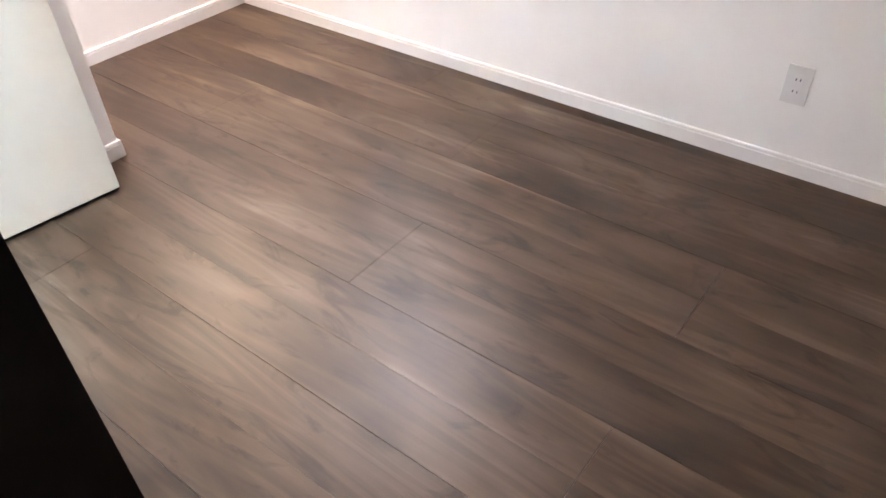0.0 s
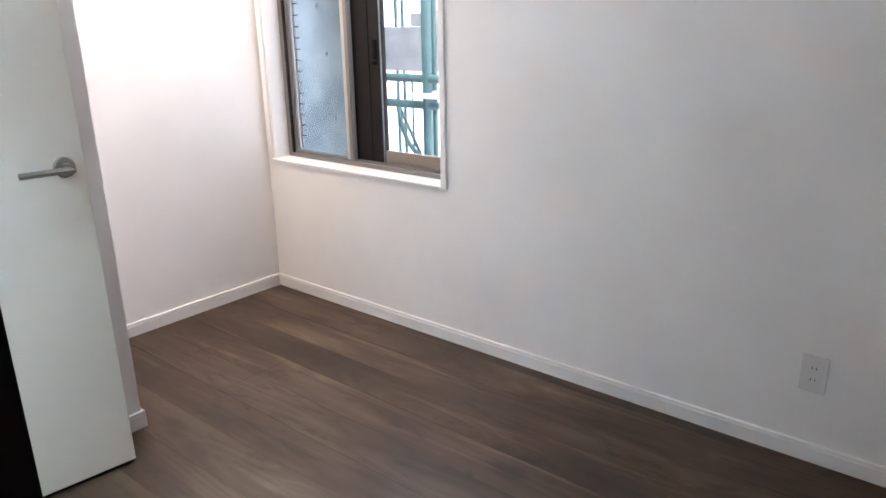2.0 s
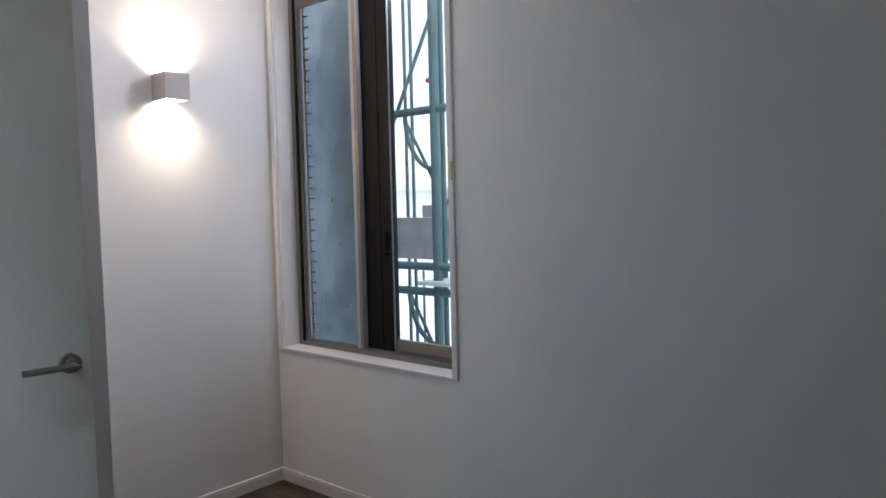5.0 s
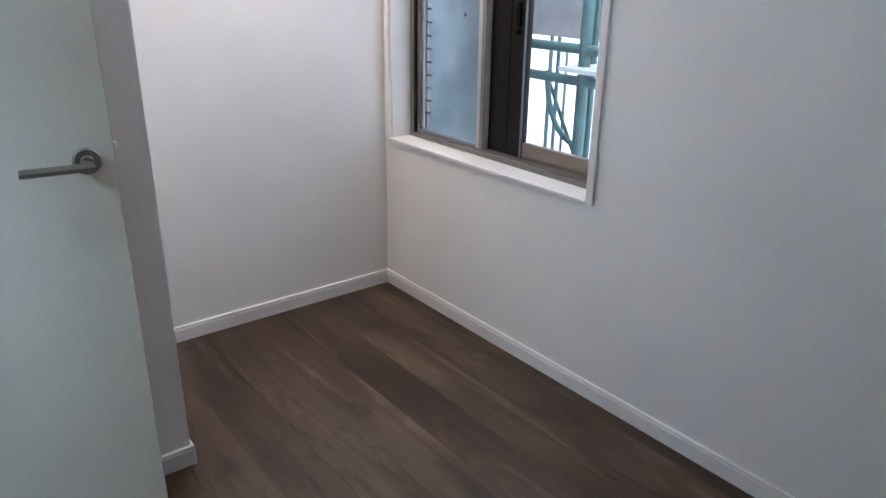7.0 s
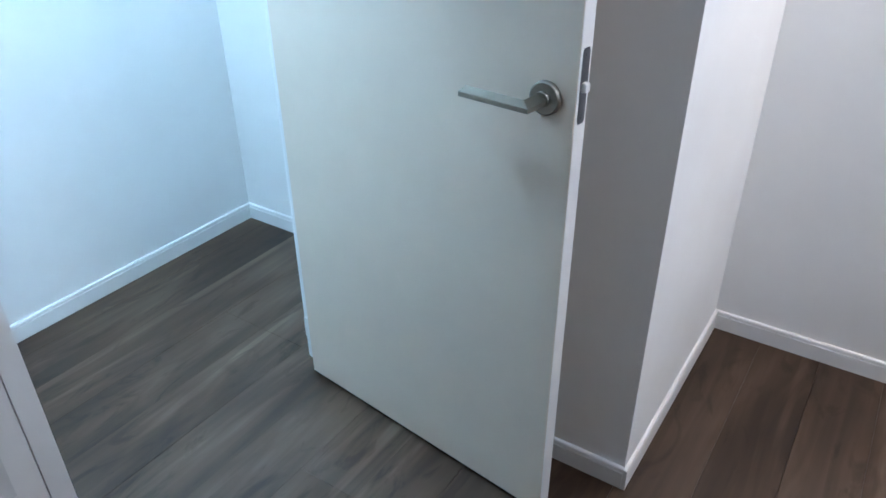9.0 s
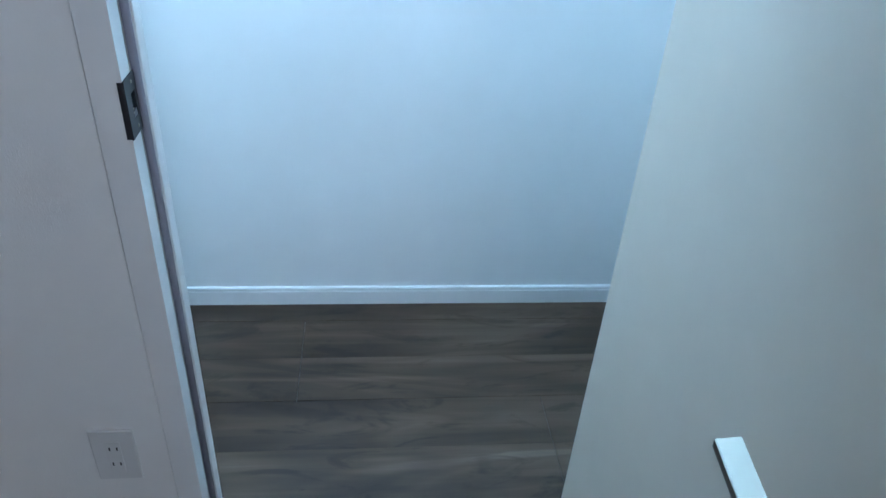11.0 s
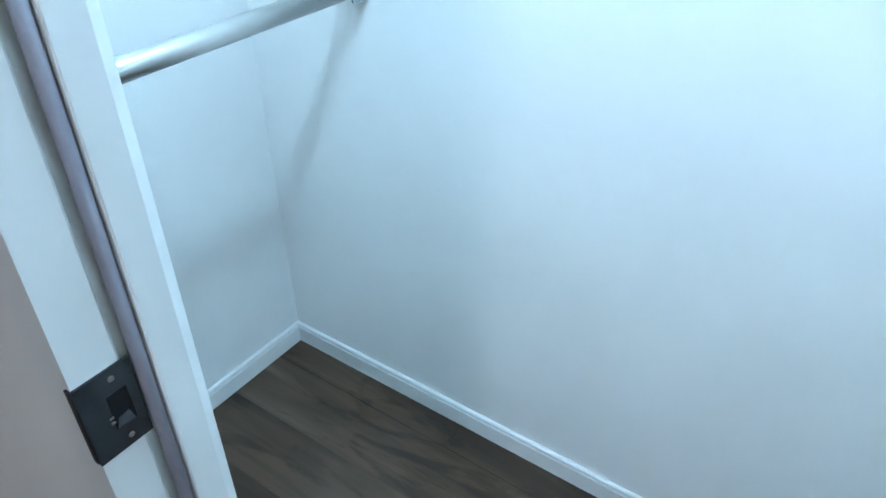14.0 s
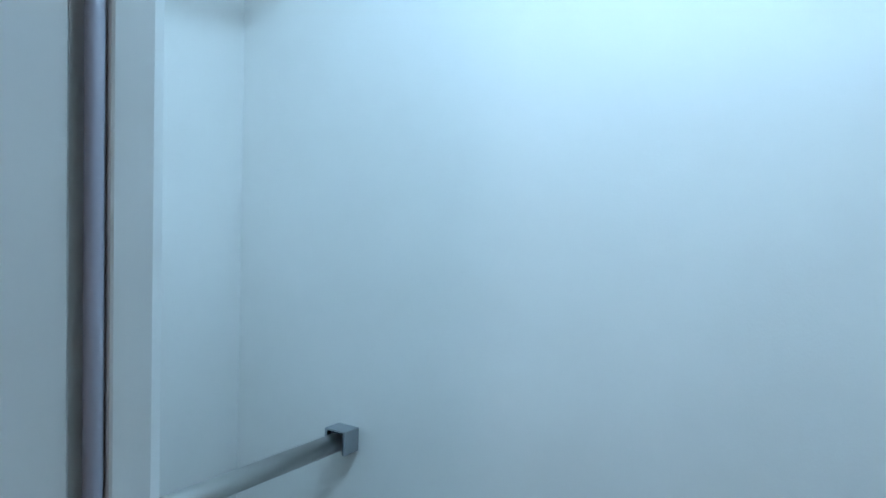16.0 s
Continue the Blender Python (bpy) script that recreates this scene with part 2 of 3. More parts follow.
# ---- mesh helpers ----
def box_bm(bm, x0, x1, y0, y1, z0, z1, bevel=0.0, m=None):
    r = bmesh.ops.create_cube(bm, size=1.0)
    vs = r["verts"]
    bmesh.ops.scale(bm, vec=(x1 - x0, y1 - y0, z1 - z0), verts=vs)
    bmesh.ops.translate(bm, vec=((x0 + x1) / 2, (y0 + y1) / 2, (z0 + z1) / 2), verts=vs)
    if bevel:
        es = list({e for v in vs for e in v.link_edges})
        r = bmesh.ops.bevel(bm, geom=es, offset=bevel, segments=2, affect="EDGES", profile=0.6)
        vs = list({v for f in r["faces"] for v in f.verts} | {v for v in vs if v.is_valid})
    if m:
        bmesh.ops.transform(bm, matrix=m, verts=vs)
    return vs


def box(x0, x1, y0, y1, z0, z1, bevel=0.0, m=None):
    bm = bmesh.new()
    box_bm(bm, x0, x1, y0, y1, z0, z1, bevel, m)
    return bm


def tube(points, radius, sides=16, caps=True):
    """A round bar along a line of points."""
    bm = bmesh.new()
    rings, pts = [], [Vector(p) for p in points]
    up = None
    for n, p in enumerate(pts):
        ahead = (pts[min(n + 1, len(pts) - 1)] - pts[max(n - 1, 0)]).normalized()
        up = ahead.orthogonal().normalized() if up is None else (up - ahead * up.dot(ahead)).normalized()
        side = ahead.cross(up)
        r = radius[n] if isinstance(radius, (list, tuple)) else radius
        rings.append([bm.verts.new(p + r * (math.cos(a) * up + math.sin(a) * side)) for a in (2 * math.pi * k / sides for k in range(sides))])
    for a, b in zip(rings, rings[1:]):
        for k in range(sides):
            f = bm.faces.new((a[k], a[(k + 1) % sides], b[(k + 1) % sides], b[k]))
            f.smooth = sides > 6
    if caps:
        bm.faces.new(rings[0][::-1])
        bm.faces.new(rings[-1])
    return bm


def prism(profile, place, length):
    """A closed profile of (u, v), drawn along w; place(u, v, w) gives the point."""
    bm = bmesh.new()
    a = [bm.verts.new(place(u, v, 0)) for u, v in profile]
    b = [bm.verts.new(place(u, v, length)) for u, v in profile]
    n = len(profile)
    for k in range(n):
        bm.faces.new((a[k], a[(k + 1) % n], b[(k + 1) % n], b[k]))
    bm.faces.new(a[::-1])
    bm.faces.new(b)
    bmesh.ops.recalc_face_normals(bm, faces=bm.faces)
    return bm


def ob_of(name, bm, material):
    me = bpy.data.meshes.new(name)
    bm.to_mesh(me)
    bm.free()
    me.materials.append(material)
    return new(name, me)


def part(name, bm, material, parent, label=""):
    ob = ob_of(name, bm, material)
    ob.parent = parent
    if label:
        ob["label"] = label
    return ob


def structure(name, bm, material, label, category):
    return tagged(ob_of(name, bm, material), label, category, kind="structure")


def empty(name, label, category, kind="", group="", at=(0, 0, 0)):
    ob = new(name)
    ob.matrix_basis = Matrix.Translation(at)
    return tagged(ob, label, category, group, kind)


# ---- walls, floor base, ceilings ----
T = 0.12
WY0, WY1, WZ0, WZ1 = 1.240, 2.290, 0.651, 2.33   # window opening


def wall_with_hole():
    bm = bmesh.new()
    x0, x1 = XC, XC + 0.17
    box_bm(bm, x0, x1, YS - T, WY0, 0, ZC)
    box_bm(bm, x0, x1, WY1, YB + T, 0, ZC)
    box_bm(bm, x0, x1, WY0, WY1, 0, WZ0)
    box_bm(bm, x0, x1, WY0, WY1, WZ1, ZC)
    return bm


structure("wall_east", wall_with_hole(), PAPER, "white wallpapered wall with a window near its corner", "wall")
structure("wall_north", box(XCOL - 0.09, XC, YB, YB + T, 0, ZC), PAPER, "white wallpapered wall with a square sconce", "wall")
bm = box(XE, XCOL, YCOL, YCOL + 0.09, 0, ZC)
structure("wall_closet_end", bm, PAPER, "white wallpapered wall behind the open closet door", "wall")
structure("wall_closet_side", box(XCOL - 0.09, XCOL, YCOL + 0.09, YB, 0, ZC), PAPER, "white wallpapered return wall facing the window", "wall")
bm = bmesh.new()
box_bm(bm, XE - TE, XE, YD + 0.02, YJ - 0.042, 0, ZC)
box_bm(bm, XE - TE, XE, YH + 0.03, YF, 0, ZC)
box_bm(bm, XE - TE, XE, YJ - 0.042, YH + 0.03, ZD + 0.035, ZC)
structure("wall_west", bm, PAPER, "white wallpapered wall with the closet opening", "wall")
bm = bmesh.new()
box_bm(bm, XE - 0.14, XE, YS, YD - 0.84, 0, ZC)
box_bm(bm, XE - 0.14, XE, YD - 0.84, YD, ZD + 0.05, ZC)
structure("wall_entry", bm, PAPER, "white wallpapered wall beside the entry opening", "wall")
structure("wall_south", box(XE - 0.14, XC + 0.16, YS - T, YS, 0, ZC), PAPER, "white wallpapered wall opposite the sconce wall", "wall")
structure("wall_closet_back", box(XA - T, XA, YN - T, YF + T, 0, ZC), PAPER, "white wallpapered back wall of the closet", "wall")
structure("wall_closet_near", box(XA, XE - TE, YD, YN, 0, ZC), PAPER, "white wallpapered end wall of the closet", "wall")
structure("wall_closet_far", box(XA, XE, YF, YF + T, 0, ZC), PAPER, "white wallpapered far end wall of the closet", "wall")
structure("ceiling_room", box(XE - 0.14, XC + 0.16, YS - T, YB + T, ZC, ZC + 0.1), CEILING, "white papered room ceiling", "ceiling")
structure("ceiling_closet", box(XA, XE - TE, YN, YF, ZK, ZK + 0.06), CEILING, "white papered closet ceiling", "ceiling")
# unlit hall behind the entry
bm = bmesh.new()
box_bm(bm, -2.7, XE - 0.14, YS - T - 0.1, YS - 0.02, 0, ZC)
box_bm(bm, -2.8, -2.7, YS - T - 0.1, YD, 0, ZC)
structure("wall_hall", bm, PAPER, "plain wall closing the hall behind the entry", "wall")
structure("wall_hall_side", box(-2.8, XA - T, YD, YD + 0.1, 0, ZC), PAPER, "plain hall wall beside the closet", "wall")
structure("ceiling_hall", box(-2.8, XE - 0.14, YS - T - 0.1, YD + 0.1, ZC, ZC + 0.1), CEILING, "white hall ceiling", "ceiling")
floor = structure("floor", box(-2.8, XC + 0.02, YS - T, YB + 0.02, -0.12, -0.012), SUBFLOOR, "grey-brown wood-grain plank flooring", "floor")


# ---- baseboards ----
BBH = 0.060
BB = [(0, 0), (0.0095, 0), (0.0095, 0.046), (0.0075, 0.0475), (0.0075, 0.0495), (0.0095, 0.051), (0.0085, 0.058), (0.006, 0.060), (0, 0.060)]


def baseboard(x0, y0, x1, y1):
    """A skirting strip; the room lies to the left of the way from 0 to 1."""
    a, b = Vector((x0, y0, 0)), Vector((x1, y1, 0))
    way = (b - a).normalized()
    out = Vector((-way.y, way.x, 0))
    bm = prism(BB, lambda u, v, w: a + way * w + out * (u + 0.0005) + Vector((0, 0, v)), (b - a).length)
    return structure("baseboard", bm, TRIM, "white skirting board with a fine top groove", "baseboard")


baseboard(XC, YS, XC, YB)
baseboard(XC - 0.01, YB, XCOL + 0.01, YB)
baseboard(XCOL, YB, XCOL, YCOL - 0.010)
baseboard(XCOL, YCOL, XE, YCOL)
baseboard(XE, YJ - 0.044, XE, YD + 0.02)
baseboard(XA, YF, XA, YN)
baseboard(XA + 0.01, YN, XE - TE, YN)
baseboard(XE - TE, YF, XA + 0.01, YF)
baseboard(XE - TE, YN + 0.01, XE - TE, YJ - 0.044)
baseboard(XE - TE, YH + 0.032, XE - TE, YF - 0.01)
baseboard(XE, YS, XC - 0.01, YS)


# ---- closet door frame ----
def closet_frame():
    fr = empty("door_frame", "white closet door frame with grey gasket and strike plate", "door frame", "structure")
    jp = [(0.002, -0.040), (0.002, 0.0), (-0.0340, 0.0), (-0.0365, -0.0025), (-0.0365, -0.007), (-0.0535, -0.007), (-0.0535, 0.010), (-0.0550, 0.011), (-0.0800, 0.011), (-0.0920, 0.003), (-0.0920, -0.040)]
    part("jamb", prism(jp, lambda u, v, w: Vector((XE + u, YJ + v, w)), ZD), TRIM, fr)
    part("jamb", prism(jp, lambda u, v, w: Vector((XE + u, YH - v * 0.7, w)), ZD), TRIM, fr)
    part("head", box(XE - 0.0920, XE + 0.002, YJ - 0.042, YH + 0.03, ZD, ZD + 0.035, 0.001), TRIM, fr)
    part("gasket", tube([(XE - 0.0480, YJ + 0.0032, 0), (XE - 0.0480, YJ + 0.0032, ZD)], 0.0056, 16), GASKET, fr, "grey rubber gasket strip")
    part("gasket", tube([(XE - 0.0480, YH - 0.0032, 0), (XE - 0.0480, YH - 0.0032, ZD)], 0.0056, 16), GASKET, fr, "grey rubber gasket strip")
    part("hinge_cover", box(XE - 0.062, XE - 0.040, YH - 0.034, YH - 0.009, 0.098, 0.162, 0.003), NYLON, fr, "white hinge cover")
    # strike plate: a latch pocket, a rounded lip bent round the jamb, a plastic tongue, clips and two screws
    z0, z1, zc = 0.915, 0.991, 0.953
    x0, x1, y = XE - 0.0412, XE + 0.003, YJ + 0.0002
    p0, p1, q0, q1 = XE - 0.0330, XE - 0.0165, zc - 0.017, zc + 0.016
    bm = bmesh.new()
    for a in ((x0, p0, z0, z1), (p1, x1, z0, z1), (p0, p1, z0, q0), (p0, p1, q1, z1)):
        box_bm(bm, a[0], a[1], y, y + 0.0018, a[2], a[3])
    sp = part("strike_plate", bm, PLATE, fr, "dark grey metal strike plate")
    lip = [(-0.0025, 0.0020), (0.0006, 0.0017), (0.0022, 0.0004), (0.0028, -0.0020), (0.0028, -0.0060), (0.0011, -0.0060), (0.0011, -0.0024), (-0.0025, 0.0004)]
    part("lip", prism(lip, lambda u, v, w: Vector((XE + 0.0010 + u, YJ + v, z0 + 0.001 + w)), z1 - z0 - 0.002), PLATE, sp)
    # flat black sheet paints the dark inside the latch hole
    part("pocket", box(p0, p1, YJ + 0.0001, YJ + 0.0007, q0, q1), BLACK, sp)
    tongue = [(p0 + 0.0010, q0 + 0.0005), (p1 - 0.0010, q0 + 0.0005), (p1 - 0.0035, q0 + 0.0085), (p0 + 0.0035, q0 + 0.0105)]
    part("tongue", prism(tongue, lambda u, v, w: Vector((u, YJ + 0.0008 + w, v)), 0.0009), LATCHMETAL, sp, "grey tongue in the latch pocket")
    for z in (q0 + 0.0075, q0 + 0.0125):
        part("clip", box(p1 - 0.0006, p1 + 0.0030, y + 0.0018, y + 0.0026, z, z + 0.0022, 0.0004), NICKEL, sp)
    for z in (z0 + 0.009, z1 - 0.009):
        part("screw", tube([(XE - 0.0245, y + 0.0014, z), (XE - 0.0245, y + 0.0022, z), (XE - 0.0245, y + 0.0027, z)], [0.0026, 0.0026, 0.0015], 14), NICKEL, sp)

    for z in (0.275, 1.75):
        part("hinge_leaf", box(XE - 0.066, XE - 0.042, YH - 0.0080, YH - 0.0052, z - 0.040, z + 0.040, 0.001), LATCHMETAL, fr, "grey metal hinge leaf")


closet_frame()


# ---- closet door, standing open ----
def closet_door():
    h = Vector((-1.0606, 1.520, 0))
    f = Vector((-0.333, 1.434, 0))
    width = (f - h).length
    turn = math.degrees(math.atan2(f.y - h.y, f.x - h.x))
    d = empty("door_1", "white flat closet door standing open, satin lever handle", "door", "structure")
    d.matrix_basis = pose(h.x, h.y, 0, 0, 0, turn)
    th = 0.034
    part("leaf", box(0, width, 0, th, 0.012, ZD - 0.004, 0.0012), DOORPAINT, d)
    # black strip added to paint the shade in the gap beneath the leaf
    part("gap_shade", box(0.002, width - 0.003, 0.003, th - 0.003, 0.006, 0.0118), BLACK, d, "black strip standing in for shade in the gap under the door")
    hx, hz = width - 0.052, 0.929
    for side in (-1, 1):
        y = 0 if side < 0 else th
        hd = part("handle", tube([(hx, y, hz), (hx, y + side * 0.0015, hz), (hx, y + side * 0.008, hz), (hx, y + side * 0.0095, hz)], [0.0275, 0.0275, 0.0268, 0.0245], 32), NICKEL, d, "round satin nickel rosette")
        bm = tube([(hx, y + side * 0.0095, hz), (hx, y + side * 0.013, hz), (hx, y + side * 0.016, hz)], [0.0130, 0.0125, 0.0115], 24)
        part("neck", bm, NICKEL, hd)
        # mitred blade: thick towards the door, its top sloping down to a thin outer edge
        near, far, out = hx + 0.010, hx - 0.010, hx - 0.124
        plan = [(near, 0.0150, 0), (near, 0.0660, 0), (out, 0.0660, 0), (out + 0.002, 0.0485, 1), (far, 0.0485, 1), (far, 0.0150, 1)]
        bm = bmesh.new()
        low = [bm.verts.new((px, y + side * py, hz - 0.0070)) for px, py, thick in plan]
        top = [bm.verts.new((px, y + side * py, hz + 0.0072 if thick else hz + 0.0010)) for px, py, thick in plan]
        for ring in (low, top):
            bm.faces.new((ring[0], ring[1], ring[4], ring[5]))
            bm.faces.new((ring[1], ring[2], ring[3], ring[4]))
        for k in range(len(plan)):
            m = (k + 1) % len(plan)
            bm.faces.new((low[k], top[k], top[m], low[m]))
        bmesh.ops.recalc_face_normals(bm, faces=bm.faces)
        bmesh.ops.bevel(bm, geom=[e for e in bm.edges if e.calc_face_angle(0.0) > 0.8], offset=0.0007, segments=2, affect="EDGES")
        part("lever", bm, NICKEL, hd)
    # latch in the free edge
    z0, z1 = 0.894, 1.012
    # paler strip on the free edge: window light put into its colour
    part("lit_edge", box(width - 0.0006, width + 0.0009, 0.0012, th - 0.0012, 0.014, ZD - 0.006), TRIM, d, "free door edge, window light put into its whiter colour")
    c, e = 0.003, 0.007
    outline = [(0.007, z0 + e), (0.007 + c, z0), (0.027 - c, z0), (0.027, z0 + e), (0.027, z1 - e), (0.027 - c, z1), (0.007 + c, z1), (0.007, z1 - e)]
    bm = prism(outline, lambda u, v, w: Vector((width + 0.0010 + w, u, v)), 0.0010)
    lp = part("latch_plate", bm, LATCHMETAL, d, "dark metal latch plate in the door edge")
    part("latch_bolt", box(width - 0.004, width + 0.010, 0.010, 0.024, 0.944, 0.960, 0.004), NYLON, d, "white latch bolt")
    for z in (z0 + 0.010, z1 - 0.010):
        part("screw", tube([(width + 0.0018, 0.017, z), (width + 0.0026, 0.017, z)], [0.0028, 0.0020], 12), LATCHMETAL, lp)
    for z in (0.27, 1.75):
        hg = part("hinge", tube([(-0.007, th + 0.004, z - 0.045), (-0.007, th + 0.004, z + 0.045)], 0.0055, 12), NICKEL, d, "satin metal hinge")
        part("hinge_leaf", box(-0.0018, -0.0002, 0.004, th + 0.004, z - 0.045, z + 0.045), LATCHMETAL, hg)


closet_door()


# ---- entry frame, dark ----
def entry_frame():
    fr = empty("door_frame", "very dark brown entry door frame", "door frame", "structure")
    x0, x1 = XE - 0.30, XE - 0.0065
    part("jamb", box(x0, x1, YD - 0.03, YD + 0.0, 0, ZD, 0.002), DARKWOOD, fr)
    part("jamb", box(x0, x1, YD - 0.87, YD - 0.84, 0, ZD, 0.002), DARKWOOD, fr)
    part("head", box(x0, x1, YD - 0.87, YD, ZD, ZD + 0.045, 0.002), DARKWOOD, fr)
    return fr


entry_frame()


# ---- window ----
def window():
    w = empty("window_1", "bronze aluminium sliding window in a white surround", "window", "structure")
    c = 0.026
    y0, y1, z0, z1 = WY0 - c, WY1 + c, WZ0 - 0.007, WZ1 + c
    xf = XC - 0.011
    part("casing", box(xf, XC + 0.002, y0, WY0, z0, z1, 0.002), TRIM, w)
    part("casing", box(xf, XC + 0.002, WY1, y1, z0, z1, 0.002), TRIM, w)
    part("casing", box(xf, XC + 0.002, WY0, WY1, WZ1, z1, 0.002), TRIM, w)
    part("window_sill", box(xf - 0.003, XC + 0.088, WY0, WY1, z0, WZ0 + 0.004, 0.002), TRIM, w, "white sill board")
    part("reveal", box(XC + 0.002, XC + 0.088, WY1 - 0.010, WY1 - 0.0005, WZ0 + 0.004, WZ1), TRIM, w)
    part("reveal", box(XC + 0.002, XC + 0.088, WY0 + 0.0005, WY0 + 0.010, WZ0 + 0.004, WZ1), TRIM, w)
    part("reveal", box(XC + 0.002, XC + 0.088, WY0 + 0.010, WY1 - 0.010, WZ1 - 0.010, WZ1 - 0.0005), TRIM, w)
    # outer aluminium frame with two tracks
    fx0, fx1 = XC + 0.0885, XC + 0.168
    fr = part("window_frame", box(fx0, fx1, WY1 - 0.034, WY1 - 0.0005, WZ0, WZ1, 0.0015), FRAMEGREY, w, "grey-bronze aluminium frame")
    part("rail", box(fx0, fx1, WY0 + 0.0005, WY0 + 0.045, WZ0, WZ1, 0.0015), SHADEBRONZE, fr)
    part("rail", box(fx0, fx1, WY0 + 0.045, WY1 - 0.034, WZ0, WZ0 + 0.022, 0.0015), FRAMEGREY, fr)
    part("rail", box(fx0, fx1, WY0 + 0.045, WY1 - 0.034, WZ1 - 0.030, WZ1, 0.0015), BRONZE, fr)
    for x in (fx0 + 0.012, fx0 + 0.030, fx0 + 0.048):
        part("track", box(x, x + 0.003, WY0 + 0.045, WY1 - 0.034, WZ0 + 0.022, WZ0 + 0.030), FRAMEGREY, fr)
    part("frame_edge", box(fx0 - 0.0, fx0 + 0.010, WY1 - 0.046, WY1 - 0.034, WZ0 + 0.022, WZ1 - 0.030, 0.001), SHADEBRONZE, fr)

    def sash(name, x, sy0, sy1, left, right, thin, metal, low=0.058, low_metal=None, meet=None):
        zb, zt = WZ0 + 0.026, WZ1 - 0.032
        s = part(name, box(x, x + thin, sy1 - left, sy1, zb, zt, 0.002), metal, w, "bronze sliding sash")
        part("stile", box(x, x + thin, sy0, sy0 + right, zb, zt, 0.002), meet or metal, s)
        part("rail", box(x, x + thin, sy0 + right, sy1 - left, zb, zb + low, 0.002), low_metal or BRONZE, s)
        part("rail", box(x, x + thin, sy0 + right, sy1 - left, zt - 0.05, zt, 0.002), metal, s)
        p = part("pane", box(x + thin * 0.45, x + thin * 0.45 + 0.004, sy0 + right - 0.006, sy1 - left + 0.006, zb + low - 0.006, zt - 0.045), GLASS, s, "clear glass pane")
        p.visible_shadow = False
        return s, zb, zt

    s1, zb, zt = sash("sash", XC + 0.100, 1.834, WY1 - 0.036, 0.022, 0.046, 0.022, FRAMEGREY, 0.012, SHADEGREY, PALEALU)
    # wide stile in near-black bronze draws the shade between the sashes
    s2, zb, zt = sash("sash", XC + 0.1235, WY0 + 0.046, 1.850, 0.190, 0.030, 0.026, SHADEBRONZE)
    # ventilation lock on the meeting stile and a pale edge trim
    part("trim", box(XC + 0.0955, XC + 0.0995, 1.835, 1.856, zb, zt, 0.001), BRONZE, s1, "bright bronze edge strip")
    part("catch", box(XC + 0.113, XC + 0.1233, 1.690, 1.708, 1.12, 1.20, 0.004), BLACK, s2, "black sash catch")
    part("catch_knob", tube([(XC + 0.107, 1.699, 1.105), (XC + 0.1233, 1.699, 1.105)], [0.008, 0.009], 14), BLACK, s2)
    part("groove", box(XC + 0.1220, XC + 0.1233, 1.735, 1.741, zb, zt), BLACK, s2)
    part("edge_trim", box(XC + 0.1185, XC + 0.1233, 1.661, 1.668, zb, zt, 0.001), SHADEGREY, s2, "slate aluminium edge")
    # row of short dark screen cords at the glass edge
    sc = part("screen_edge", box(XC + 0.1225, XC + 0.127, 2.206, 2.222, zb, zt), SHADEGREY, s1, "slate screen edge strip")
    z = zb + 0.075
    while z < zt - 0.04:
        part("cord", box(XC + 0.1185, XC + 0.1225, 2.178, 2.208, z, z + 0.0065), BLACK, sc)
        z += 0.050


window()
area("window_daylight", look((XC + 0.13, 1.50, 2.255), (-0.2, 1.70, 1.85)), 0.42, WINDOW_W, (0.93, 0.95, 1.0), 170, "RECTANGLE").data.size_y = 0.10


# ---- bit of tape left on the window casing ----
TAPE = plain("yellow_tape", (0.50, 0.47, 0.12), 0.6, vary=0.1, size=40)
tagged(ob_of("adhesive_tape", box(XC - 0.0122, XC - 0.0108, 1.2145, 1.2265, 1.405, 1.475, 0.0005), TAPE), "small yellow-green tape strip on the white window casing", "tape")


# ---- wall sconce ----
def sconce():
    s = empty("wall_sconce", "square off-white up-and-down wall sconce, lit", "wall lamp", at=(0.402, YB, 1.818))
    w, d, h = 0.053, 0.112, 0.054
    bm = bmesh.new()
    box_bm(bm, -w, w, -d, -d + 0.004, -h, h)
    box_bm(bm, -w, -w + 0.004, -d + 0.004, -0.0005, -h, h)
    box_bm(bm, w - 0.004, w, -d + 0.004, -0.0005, -h, h)
    box_bm(bm, -w + 0.004, w - 0.004, -0.006, -0.0005, -h, h)
    part("shade", bm, SCONCE, s)
    part("lamp_holder", box(-0.03, 0.03, -0.08, -0.02, -0.012, 0.012, 0.004), SCONCE, s)
    for k in (-1, 1):
        part("bulb", box(-0.040, 0.040, -0.085, -0.012, k * 0.036 - 0.004, k * 0.036 + 0.004, 0.002), glowing("sconce_bulb", (1.0, 0.86, 0.66), 14.0), s, "glowing warm bulb")


sconce()
for k in (-1, 1):
    area("sconce_lamp", look((0.402, YB - 0.055, 1.818 + k * 0.0535), (0.402, YB - 0.055, 1.818 + k * 2)), 0.075, SCONCE_W, (1.0, 0.78, 0.51), 140, "SQUARE")


# ---- closet ceiling light and hanging rails ----
def closet_light():
    lx, ly, r = -1.250, 0.980, 0.046
    c = empty("ceiling_light", "small white globe closet ceiling light, lit", "ceiling light", at=(lx, ly, ZK))
    part("base", tube([(0, 0, -0.0005), (0, 0, -0.012), (0, 0, -0.020)], [0.050, 0.049, 0.038], 32), TRIM, c)
    rings = [math.pi * k / 14 for k in range(1, 14)]
    bm = tube([(0, 0, -0.016 - r * (1 - math.cos(a))) for a in rings], [r * math.sin(a) for a in rings], 24)
    part("globe", bm, glowing("closet_globe", (0.505, 0.80, 1.0), CLOSET_GLOW), c, "glowing white glass globe")


closet_light()


